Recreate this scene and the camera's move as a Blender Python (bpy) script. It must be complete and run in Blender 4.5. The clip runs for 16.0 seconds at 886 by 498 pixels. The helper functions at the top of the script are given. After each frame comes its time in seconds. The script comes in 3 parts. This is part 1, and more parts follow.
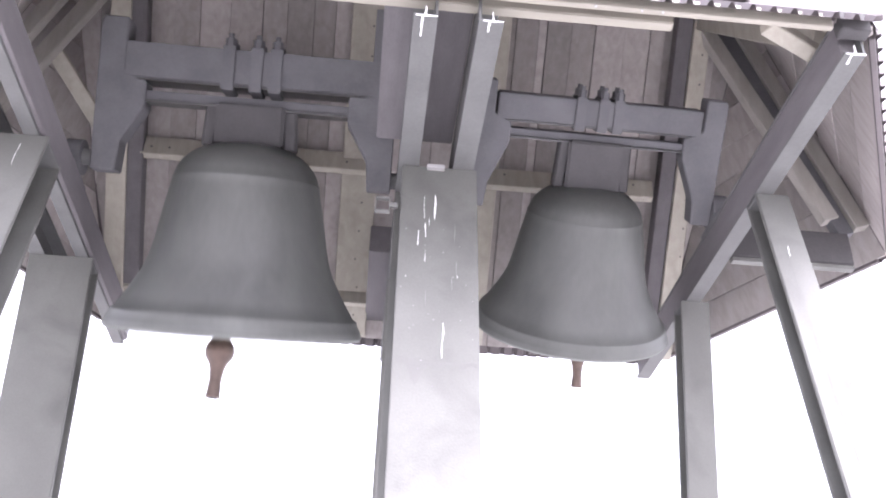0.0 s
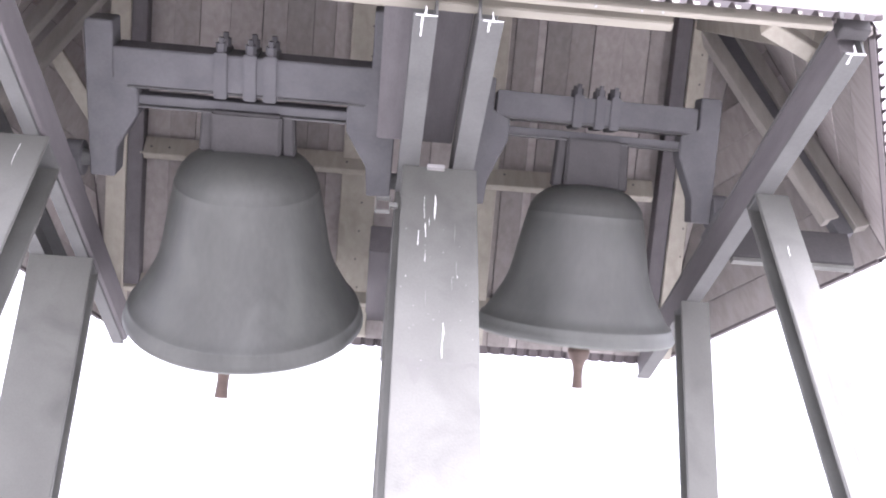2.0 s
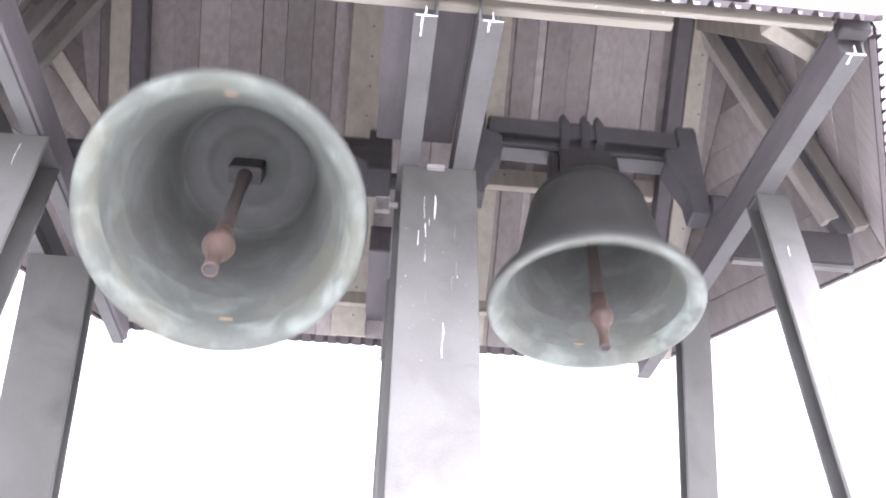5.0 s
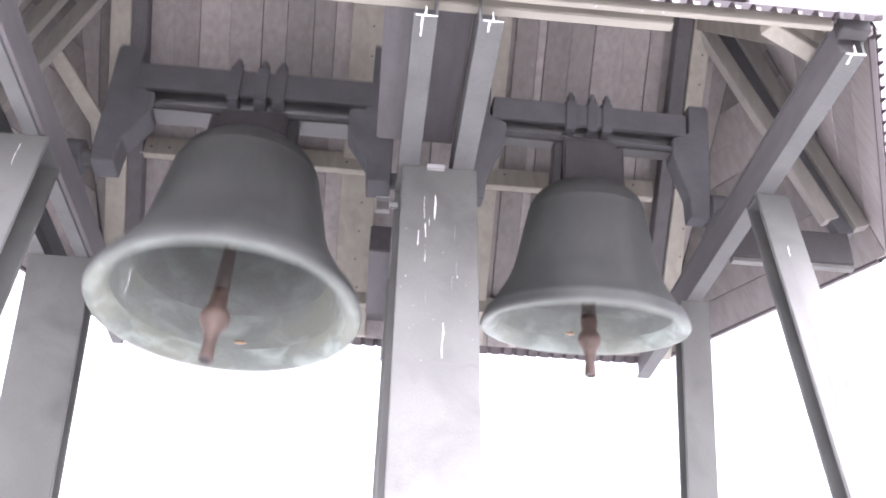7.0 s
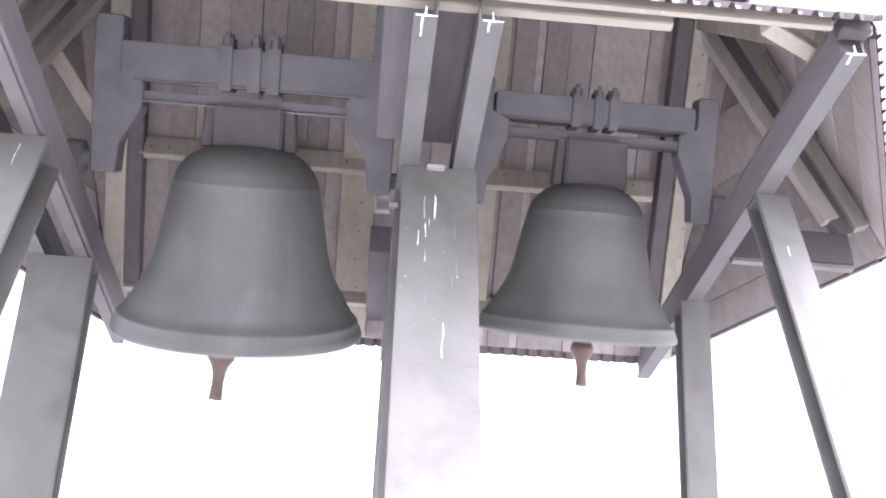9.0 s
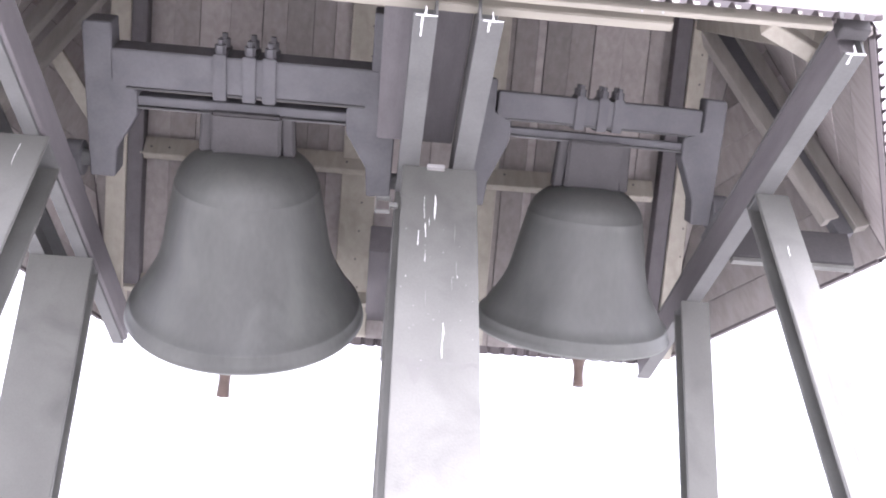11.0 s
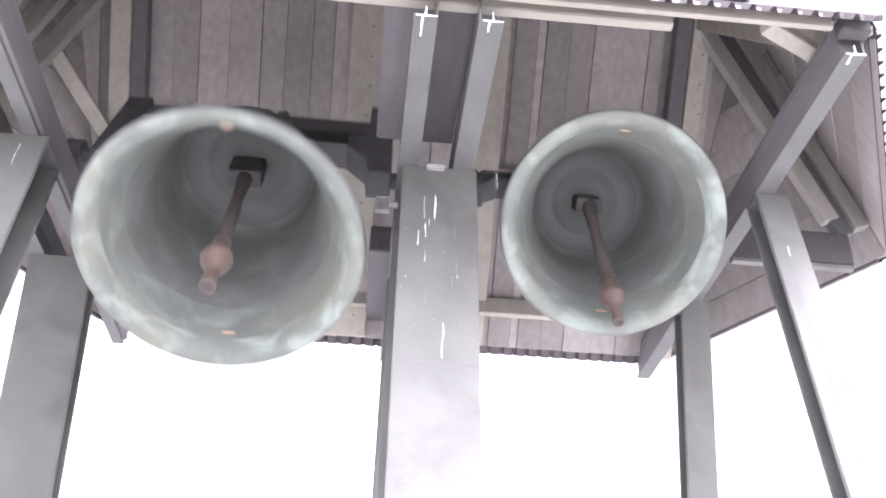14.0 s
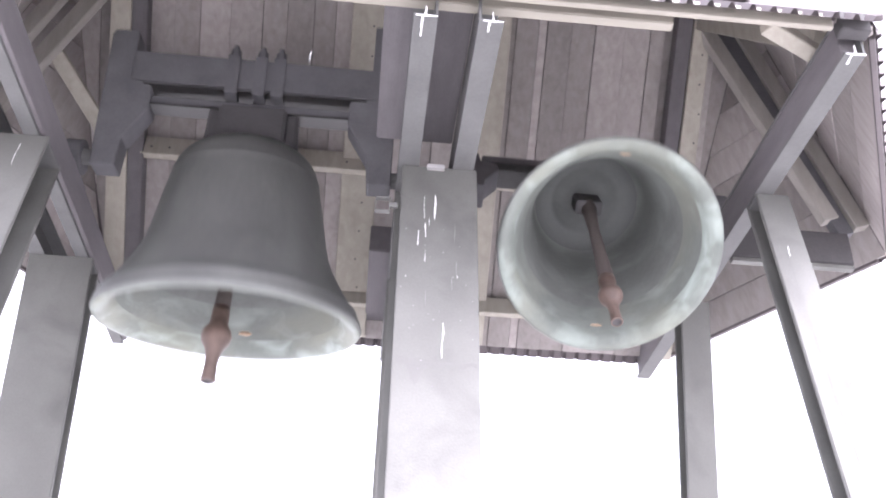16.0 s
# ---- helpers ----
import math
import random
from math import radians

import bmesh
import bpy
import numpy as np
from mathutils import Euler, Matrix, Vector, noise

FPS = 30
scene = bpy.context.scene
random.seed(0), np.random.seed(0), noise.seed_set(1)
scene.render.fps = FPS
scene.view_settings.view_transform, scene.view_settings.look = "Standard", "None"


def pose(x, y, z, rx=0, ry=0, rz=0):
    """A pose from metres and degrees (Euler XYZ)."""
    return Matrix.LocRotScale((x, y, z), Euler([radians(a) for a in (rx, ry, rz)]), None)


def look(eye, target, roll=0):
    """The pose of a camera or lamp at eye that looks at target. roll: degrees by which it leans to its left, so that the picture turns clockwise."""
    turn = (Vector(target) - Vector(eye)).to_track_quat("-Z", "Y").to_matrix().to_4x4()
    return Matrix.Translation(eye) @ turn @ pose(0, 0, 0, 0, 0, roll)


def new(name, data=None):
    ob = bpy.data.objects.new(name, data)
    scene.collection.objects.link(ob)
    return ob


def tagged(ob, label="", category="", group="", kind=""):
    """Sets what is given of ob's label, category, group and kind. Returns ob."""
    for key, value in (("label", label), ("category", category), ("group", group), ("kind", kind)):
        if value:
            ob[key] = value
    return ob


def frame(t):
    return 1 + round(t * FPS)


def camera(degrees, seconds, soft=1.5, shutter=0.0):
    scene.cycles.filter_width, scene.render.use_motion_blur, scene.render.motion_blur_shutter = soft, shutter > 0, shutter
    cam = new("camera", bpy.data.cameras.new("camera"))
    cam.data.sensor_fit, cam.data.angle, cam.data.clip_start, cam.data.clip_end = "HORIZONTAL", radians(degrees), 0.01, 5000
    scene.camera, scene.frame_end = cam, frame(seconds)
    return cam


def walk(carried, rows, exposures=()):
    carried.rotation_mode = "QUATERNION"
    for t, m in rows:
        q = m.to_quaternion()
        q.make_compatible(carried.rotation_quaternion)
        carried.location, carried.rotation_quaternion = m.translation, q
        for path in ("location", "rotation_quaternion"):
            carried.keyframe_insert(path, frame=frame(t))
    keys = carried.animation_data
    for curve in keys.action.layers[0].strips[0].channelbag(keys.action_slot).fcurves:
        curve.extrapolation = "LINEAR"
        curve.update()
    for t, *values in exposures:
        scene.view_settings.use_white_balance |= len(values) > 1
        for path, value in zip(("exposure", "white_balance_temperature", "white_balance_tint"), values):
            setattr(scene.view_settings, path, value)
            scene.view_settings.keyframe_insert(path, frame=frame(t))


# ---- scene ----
import collections

# ---- camera ----
EYE = Vector((0.0, 0.0, 1.6))
cam = camera(48.74, 16.0, soft=1.9, shutter=0.5)
VIEW = look(EYE, EYE + 5 * Vector((0.06822, 0.84619, 0.52850)), 1.835)
walk(cam, [(0.0, VIEW), (16.0, VIEW)], exposures=[(0.0, 2.95, 6100, 24), (16.0, 2.95, 6100, 24)])

# ---- light: an overcast sky ----
world = bpy.data.worlds.new("overcast_sky")
scene.world = world
world.use_nodes = True
wn, wl = world.node_tree.nodes, world.node_tree.links
sky = wn.new("ShaderNodeTexSky")
sky.sky_type = "NISHITA"
sky.sun_disc = False
sky.sun_elevation, sky.sun_rotation = radians(55), radians(150)
sky.air_density, sky.dust_density, sky.ozone_density = 1.0, 4.0, 1.0
pale = wn.new("ShaderNodeHueSaturation")
pale.inputs["Saturation"].default_value = 0.12
wl.new(sky.outputs[0], pale.inputs["Color"])
wl.new(pale.outputs[0], wn["Background"].inputs["Color"])
wn["Background"].inputs["Strength"].default_value = 0.15
sun = new("sun", bpy.data.lights.new("sun", "SUN"))
sun.data.energy, sun.data.angle, sun.data.color = 0.5, radians(50), (1.0, 0.97, 0.93)
sun.matrix_basis = look(Vector((0, 0, 30)), Vector((0, 0, 30)) - Vector((math.sin(radians(150)) * 0.57, math.cos(radians(150)) * 0.57, 0.82)))


# ---- materials ----
def material(name, tone, tone2, rough=0.6, metal=0.0, scale=6.0, stretch=(1, 1, 1), bump=0.15, vary=0.0, fine=60.0, spots=None, spot_scale=9.0, spot_amount=0.6, specular=0.4, tint=None):
    """Two tones mixed by a coarse and a fine noise, fine relief, an optional third tone in blotches, a random shift from piece to piece."""
    m = bpy.data.materials.new(name)
    m.use_nodes = True
    n, l = m.node_tree.nodes, m.node_tree.links
    bsdf = n["Principled BSDF"]
    bsdf.inputs["Roughness"].default_value, bsdf.inputs["Metallic"].default_value = rough, metal
    bsdf.inputs["Specular IOR Level"].default_value = specular
    co = n.new("ShaderNodeTexCoord")
    mp = n.new("ShaderNodeMapping")
    mp.inputs["Scale"].default_value = stretch
    l.new(co.outputs["Object"], mp.inputs["Vector"])
    info = n.new("ShaderNodeObjectInfo")
    shift = n.new("ShaderNodeVectorMath")
    shift.operation = "MULTIPLY_ADD"
    rnd = n.new("ShaderNodeCombineXYZ")
    for i in range(3):
        l.new(info.outputs["Random"], rnd.inputs[i])
    shift.inputs[1].default_value = (17.0, 23.0, 31.0)
    l.new(rnd.outputs[0], shift.inputs[0])
    l.new(mp.outputs[0], shift.inputs[2])
    big, small = n.new("ShaderNodeTexNoise"), n.new("ShaderNodeTexNoise")
    big.inputs["Scale"].default_value, big.inputs["Detail"].default_value = scale, 6
    small.inputs["Scale"].default_value, small.inputs["Detail"].default_value = fine, 4
    for t in (big, small):
        l.new(shift.outputs[0], t.inputs["Vector"])
    add = n.new("ShaderNodeMath")
    add.operation = "MULTIPLY_ADD"
    add.inputs[1].default_value = 0.35
    l.new(small.outputs["Fac"], add.inputs[0])
    l.new(big.outputs["Fac"], add.inputs[2])
    ramp = n.new("ShaderNodeMapRange")
    ramp.inputs["From Min"].default_value, ramp.inputs["From Max"].default_value = 0.42, 0.95
    l.new(add.outputs[0], ramp.inputs["Value"])
    mix = n.new("ShaderNodeMix")
    mix.data_type = "RGBA"
    mix.inputs["A"].default_value, mix.inputs["B"].default_value = (*tone, 1), (*tone2, 1)
    l.new(ramp.outputs[0], mix.inputs["Factor"])
    colour = mix.outputs["Result"]
    if spots:
        sp = n.new("ShaderNodeTexNoise")
        sp.inputs["Scale"].default_value, sp.inputs["Detail"].default_value = spot_scale, 8
        sp.inputs["Distortion"].default_value = 0.6
        l.new(shift.outputs[0], sp.inputs["Vector"])
        edge = n.new("ShaderNodeMapRange")
        edge.inputs["From Min"].default_value, edge.inputs["From Max"].default_value = 0.47, 0.74
        edge.inputs["To Max"].default_value = spot_amount
        l.new(sp.outputs["Fac"], edge.inputs["Value"])
        mix2 = n.new("ShaderNodeMix")
        mix2.data_type = "RGBA"
        mix2.inputs["B"].default_value = (*spots, 1)
        l.new(edge.outputs[0], mix2.inputs["Factor"])
        l.new(colour, mix2.inputs["A"])
        colour = mix2.outputs["Result"]
    if tint:
        broad = n.new("ShaderNodeTexNoise")
        broad.inputs["Scale"].default_value, broad.inputs["Detail"].default_value = 2.2, 3
        l.new(shift.outputs[0], broad.inputs["Vector"])
        cut = n.new("ShaderNodeMapRange")
        cut.inputs["From Min"].default_value, cut.inputs["From Max"].default_value = 0.45, 0.68
        cut.inputs["To Max"].default_value = 0.5
        l.new(broad.outputs["Fac"], cut.inputs["Value"])
        mix3 = n.new("ShaderNodeMix")
        mix3.data_type = "RGBA"
        mix3.inputs["B"].default_value = (*tint, 1)
        l.new(cut.outputs[0], mix3.inputs["Factor"])
        l.new(colour, mix3.inputs["A"])
        colour = mix3.outputs["Result"]
    if vary:
        hsv = n.new("ShaderNodeHueSaturation")
        val = n.new("ShaderNodeMapRange")
        val.inputs["To Min"].default_value, val.inputs["To Max"].default_value = 1 - vary, 1 + vary
        l.new(info.outputs["Random"], val.inputs["Value"])
        l.new(val.outputs[0], hsv.inputs["Value"])
        l.new(colour, hsv.inputs["Color"])
        colour = hsv.outputs[0]
    l.new(colour, bsdf.inputs["Base Color"])
    bp = n.new("ShaderNodeBump")
    bp.inputs["Strength"].default_value, bp.inputs["Distance"].default_value = bump, 0.004
    l.new(small.outputs["Fac"], bp.inputs["Height"])
    l.new(bp.outputs[0], bsdf.inputs["Normal"])
    rr = n.new("ShaderNodeMapRange")
    rr.inputs["To Min"].default_value, rr.inputs["To Max"].default_value = max(0.05, rough - 0.12), min(1, rough + 0.15)
    l.new(big.outputs["Fac"], rr.inputs["Value"])
    l.new(rr.outputs[0], bsdf.inputs["Roughness"])
    return m


WOOD_DECK = material("weathered_deck_wood", (0.275, 0.250, 0.239), (0.355, 0.328, 0.316), 0.8, scale=4, stretch=(7, 7, 1), vary=0.24, fine=36, spots=(0.215, 0.192, 0.183), spot_scale=3, spot_amount=0.5)
WOOD_BEAM = material("pale_planed_wood", (0.290, 0.272, 0.230), (0.365, 0.343, 0.296), 0.75, scale=5, stretch=(4, 4, 1), vary=0.15, fine=45, spots=(0.235, 0.214, 0.178), spot_scale=4, spot_amount=0.5)
WOOD_STRUT = material("greyed_planed_wood", (0.262, 0.247, 0.225), (0.325, 0.307, 0.283), 0.78, scale=5, stretch=(4, 4, 1), vary=0.12, fine=45, spots=(0.21, 0.195, 0.175), spot_scale=4, spot_amount=0.5)
# dark timber; also stands in for shaded sides of beams and rafters
WOOD_DARK_AND_SHADE = material("dark_stained_timber_and_shade", (0.098, 0.091, 0.095), (0.135, 0.126, 0.131), 0.8, scale=5, stretch=(4, 1, 4), fine=40)
WOOD_FASCIA = material("cream_painted_wood", (0.215, 0.200, 0.168), (0.275, 0.257, 0.219), 0.6, scale=3, stretch=(0.6, 4, 4), vary=0.05, fine=60, spots=(0.172, 0.158, 0.133), spot_scale=5, spot_amount=0.4)
STEEL = material("galvanised_steel", (0.102, 0.1025, 0.096), (0.144, 0.145, 0.136), 0.52, metal=0.12, scale=3, fine=130, bump=0.16, spots=(0.076, 0.076, 0.072), spot_scale=3.4, spot_amount=0.75, specular=0.19)
STAIN = material("damp_stained_steel", (0.090, 0.0895, 0.085), (0.125, 0.1245, 0.118), 0.48, metal=0.16, scale=6, fine=130, bump=0.1, specular=0.25)
DRIP = material("faint_grey_drip", (0.16, 0.16, 0.156), (0.22, 0.22, 0.215), 0.5, scale=20, fine=130, bump=0.05)
STEEL_DARK = material("dull_grey_steel", (0.092, 0.0925, 0.091), (0.130, 0.131, 0.129), 0.7, metal=0.0, scale=6, fine=80, bump=0.1, specular=0.2)
PALE_GAP = material("gap_light_grey", (0.27, 0.265, 0.26), (0.34, 0.335, 0.33), 0.6, metal=0.0, scale=8, fine=80, bump=0.1)
YOKE = material("grey_painted_yoke_steel", (0.094, 0.093, 0.098), (0.130, 0.129, 0.135), 0.75, metal=0.0, scale=8, fine=70, bump=0.1, specular=0.15)
FLANGE = material("rubbed_grey_flange", (0.070, 0.069, 0.069), (0.098, 0.097, 0.096), 0.38, metal=0.7, scale=8, fine=80, bump=0.05, specular=0.3)
BRONZE = material("dark_bronze_patina", (0.070, 0.072, 0.069), (0.100, 0.103, 0.097), 0.5, metal=0.25, scale=3, stretch=(1, 1, 0.4), fine=45, bump=0.10, spots=(0.124, 0.130, 0.121), spot_scale=5, spot_amount=0.5)
# bell inside: blotchy verdigris, with lit lip and shaded depth put into the tones
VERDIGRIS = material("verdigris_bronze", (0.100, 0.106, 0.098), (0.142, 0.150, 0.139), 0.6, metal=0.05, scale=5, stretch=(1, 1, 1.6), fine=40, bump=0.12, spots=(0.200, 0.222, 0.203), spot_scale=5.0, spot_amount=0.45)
VERDIGRIS_HALF_LIT = material("patchy_half_lit_verdigris", (0.108, 0.118, 0.106), (0.156, 0.170, 0.154), 0.55, metal=0.05, scale=6, stretch=(1, 1, 1.8), fine=40, bump=0.13, spots=(0.255, 0.292, 0.265), spot_scale=5.5, spot_amount=0.6, tint=(0.175, 0.176, 0.134))
BRONZE_SHADED = material("shaded_inner_bronze", (0.078, 0.083, 0.078), (0.106, 0.112, 0.106), 0.65, metal=0.05, scale=5, fine=50, bump=0.15, spots=(0.125, 0.134, 0.124), spot_scale=6, spot_amount=0.4)
VERDIGRIS_LIT = material("lit_verdigris_lip", (0.118, 0.132, 0.117), (0.172, 0.192, 0.171), 0.5, metal=0.05, scale=6, stretch=(1, 1, 2.0), fine=40, bump=0.15, spots=(0.315, 0.370, 0.336), spot_scale=6.0, spot_amount=0.75, tint=(0.205, 0.206, 0.152))
COPPER = material("polished_strike_bronze", (0.46, 0.32, 0.22), (0.55, 0.40, 0.29), 0.35, metal=0.6, scale=30, fine=150, bump=0.05)
RUST = material("rusty_iron", (0.088, 0.064, 0.054), (0.135, 0.096, 0.080), 0.48, metal=0.25, scale=14, fine=90, bump=0.4, spots=(0.060, 0.044, 0.038), spot_scale=13, spot_amount=0.7, tint=(0.150, 0.098, 0.076))
IRON_SHADED = material("shaded_forged_iron", (0.062, 0.052, 0.048), (0.090, 0.076, 0.070), 0.6, metal=0.1, scale=12, stretch=(1, 1, 0.5), fine=80, bump=0.3, spots=(0.105, 0.082, 0.072), spot_scale=10, spot_amount=0.5)
NEAR_BLACK = material("near_black_metal", (0.050, 0.048, 0.049), (0.074, 0.071, 0.072), 0.7, scale=10, fine=80, bump=0.2, specular=0.3)
SHEET = material("brown_coated_sheet_metal", (0.084, 0.073, 0.075), (0.118, 0.103, 0.106), 0.55, metal=0.0, scale=3, fine=60, bump=0.05, specular=0.25)
WHITE = material("white_streaks_and_marks", (0.62, 0.62, 0.61), (0.72, 0.72, 0.71), 0.6, scale=40, fine=200, bump=0.2)
WATER = material("clear_water", (0.80, 0.82, 0.82), (0.86, 0.87, 0.87), 0.05, scale=40, fine=200, bump=0.0)
WATER.node_tree.nodes["Principled BSDF"].inputs["Transmission Weight"].default_value = 0.6
WATER.node_tree.nodes["Principled BSDF"].inputs["IOR"].default_value = 1.33
BOUNCE_GROUND = material("pale_bounce_ground", (0.44, 0.436, 0.425), (0.56, 0.555, 0.54), 0.9, scale=3, fine=70, bump=0.6, spots=(0.34, 0.336, 0.325), spot_scale=12, spot_amount=0.5)


# ---- mesh helpers ----
def finish(name, bm, mats, smooth=False):
    me = bpy.data.meshes.new(name)
    bm.normal_update()
    bm.to_mesh(me)
    bm.free()
    for m in mats if isinstance(mats, (list, tuple)) else [mats]:
        me.materials.append(m)
    if smooth:
        for p in me.polygons:
            p.use_smooth = True
    return me


def part(name, bm, mats, parent, label="", smooth=False):
    ob = new(name, finish(name, bm, mats, smooth))
    ob.parent = parent
    return tagged(ob, label)


def thing(name, m, label, category, group="", kind=""):
    ob = new(name)
    ob.empty_display_size = 0.2
    ob.matrix_basis = m
    return tagged(ob, label, category, group, kind)


def hexa(bm, lo, hi):
    """A closed box from four bottom corners and four top corners."""
    vs = [bm.verts.new(v) for v in (*lo, *hi)]
    for f in ((3, 2, 1, 0), (4, 5, 6, 7), (0, 1, 5, 4), (1, 2, 6, 5), (2, 3, 7, 6), (3, 0, 4, 7)):
        bm.faces.new([vs[i] for i in f])
    return vs


def box(bm, x0, x1, y0, y1, z0, z1, bevel=0.0):
    hexa(bm, [(x0, y0, z0), (x1, y0, z0), (x1, y1, z0), (x0, y1, z0)], [(x0, y0, z1), (x1, y0, z1), (x1, y1, z1), (x0, y1, z1)])
    if bevel:
        bmesh.ops.bevel(bm, geom=bm.edges[:], offset=bevel, segments=2, affect="EDGES", clamp_overlap=True)
    return bm


def bar(bm, a, b, side, up, w, h, bevel=0.004):
    """A bar from a to b, w wide along side and h deep along up, both centred."""
    a, b, s, u = Vector(a), Vector(b), Vector(side).normalized() * w / 2, Vector(up).normalized() * h / 2
    hexa(bm, [a - s - u, a + s - u, b + s - u, b - s - u], [a - s + u, a + s + u, b + s + u, b - s + u])
    bmesh.ops.recalc_face_normals(bm, faces=bm.faces[:])
    if bevel:
        bmesh.ops.bevel(bm, geom=bm.edges[:], offset=bevel, segments=1, affect="EDGES", clamp_overlap=True)
    return bm


def channel(bm, x0, x1, y0, y1, z0, z1, web_low, t=0.009):
    """A steel channel along y; its web is on the low-x side or on the high-x side, its flanges point the other way."""
    if web_low:
        sec = [(x0, z0), (x1, z0), (x1, z0 + t), (x0 + t, z0 + t), (x0 + t, z1 - t), (x1, z1 - t), (x1, z1), (x0, z1)]
    else:
        sec = [(x1, z0), (x1, z1), (x0, z1), (x0, z1 - t), (x1 - t, z1 - t), (x1 - t, z0 + t), (x0, z0 + t), (x0, z0)]
    front, back = [bm.verts.new((x, y0, z)) for x, z in sec], [bm.verts.new((x, y1, z)) for x, z in sec]
    k = len(sec)
    bm.faces.new(front)
    bm.faces.new(back[::-1])
    for i in range(k):
        j = (i + 1) % k
        bm.faces.new((front[j], front[i], back[i], back[j]))
    bmesh.ops.recalc_face_normals(bm, faces=bm.faces[:])
    return bm


def lathe(bm, profile, segments=72, slots=None):
    """Turns (radius, z) points round the z axis; slots gives each stretch its material."""
    rings = []
    for r, z in profile:
        if r < 1e-5:
            rings.append([bm.verts.new((0, 0, z))])
        else:
            rings.append([bm.verts.new((r * math.cos(2 * math.pi * i / segments), r * math.sin(2 * math.pi * i / segments), z)) for i in range(segments)])
    for k, (a, b) in enumerate(zip(rings, rings[1:])):
        for i in range(segments):
            j = (i + 1) % segments
            vs = [a[i % len(a)], a[j % len(a)], b[j % len(b)], b[i % len(b)]]
            vs = list(dict.fromkeys(vs))
            if len(vs) > 2:
                f = bm.faces.new(vs)
                f.material_index = slots[k] if slots else 0
                f.smooth = True
    bmesh.ops.recalc_face_normals(bm, faces=bm.faces[:])
    return bm


def rod(bm, a, b, r0, r1=None, segments=12):
    a, b = Vector(a), Vector(b)
    r1 = r0 if r1 is None else r1
    m = Matrix.Translation(a) @ (b - a).to_track_quat("Z", "Y").to_matrix().to_4x4()
    k = (b - a).length
    rings = [[bm.verts.new(m @ Vector((r * math.cos(2 * math.pi * i / segments), r * math.sin(2 * math.pi * i / segments), z))) for i in range(segments)] for r, z in ((r0, 0), (r1, k))]
    bm.faces.new(rings[0][::-1])
    bm.faces.new(rings[1])
    for i in range(segments):
        j = (i + 1) % segments
        bm.faces.new((rings[0][i], rings[0][j], rings[1][j], rings[1][i]))
    return bm


# ---- ground ----
# out of view; kept pale so that it throws light up under the roof
bm = bmesh.new()
bmesh.ops.create_grid(bm, x_segments=40, y_segments=40, size=600)
for v in bm.verts:
    v.co.z = 0.0 if v.co.length < 60 else 0.3 * noise.noise(v.co * 0.01)
ground = tagged(new("ground", finish("ground", bm, BOUNCE_GROUND)), "unseen ground under and around the bell frame, pale to bounce light up", "ground", kind="structure")

# ---- the steel frame ----
MID_Y, BEAM_Z0, BEAM_Z1 = 3.86, 4.10, 4.28
LEG_FRONT, LEG_REAR, LEAN = 3.36, 4.34, 0.165
frame_ob = thing("bell_frame", pose(0, MID_Y, 0), "grey galvanised steel bell frame with leaning legs and long top beams", "bell frame")


def beam(x0, x1, web_low, y0=2.472, y1=5.31):
    bm = bmesh.new()
    channel(bm, x0, x1, y0 - MID_Y, y1 - MID_Y, BEAM_Z0, BEAM_Z1, web_low)
    return part("beam", bm, STEEL_DARK, frame_ob, "dull grey steel channel beam")


beam(0.071, 0.156, False)
beam(0.302, 0.390, True)
beam(1.630, 1.708, False)
beam(-1.490, -1.428, False)
beam(-1.715, -1.640, True)


def leg(x0, x1, top_y, lean, depth, back0=None, splay=0.0):
    """A leaning H-section leg, flanges to the front and the back, on a foot plate and under a head plate.
    back0: where the back flange begins, if not at x0; splay: how far the foot stands out sideways."""
    bm = bmesh.new()
    d, zt, zb, t, c = depth / 2, BEAM_Z0 - 0.002, 0.03, 0.018, (x0 + x1) / 2
    yt, yb = top_y - MID_Y, top_y - MID_Y - lean * (BEAM_Z0 - 0.03)
    xb = x0 if back0 is None else back0
    sec = [(x0, -d), (x1, -d), (x1, t - d), (c + 0.008, t - d), (c + 0.008, d - t), (x1, d - t), (x1, d), (xb, d), (xb, d - t), (c - 0.008, d - t), (c - 0.008, t - d), (x0, t - d)]
    lo = [bm.verts.new((x + splay, yb + y, zb)) for x, y in sec]
    hi = [bm.verts.new((x, yt + y, zt)) for x, y in sec]
    bm.faces.new(lo[::-1])
    bm.faces.new(hi)
    for a in range(len(sec)):
        b = (a + 1) % len(sec)
        bm.faces.new((lo[a], lo[b], hi[b], hi[a]))
    bmesh.ops.recalc_face_normals(bm, faces=bm.faces[:])
    long_edges = [e for e in bm.edges if abs(e.verts[0].co.z - e.verts[1].co.z) > 1]
    bmesh.ops.bevel(bm, geom=long_edges, offset=0.004, segments=2, affect="EDGES")
    ob = part("leg", bm, STEEL, frame_ob, "light grey galvanised steel leg")
    foot = bmesh.new()
    box(foot, x0 + splay - 0.06, x1 + splay + 0.06, yb - d - 0.06, yb + d + 0.06, 0.0, 0.028, 0.004)
    part("foot_plate", foot, STEEL_DARK, frame_ob)
    head = bmesh.new()
    box(head, x0 + 0.002, x1 - 0.002, yt - d + 0.004, yt + d - 0.004, zt - 0.022, zt - 0.006, 0.002)
    part("head_plate", head, STEEL_DARK, frame_ob)
    return ob


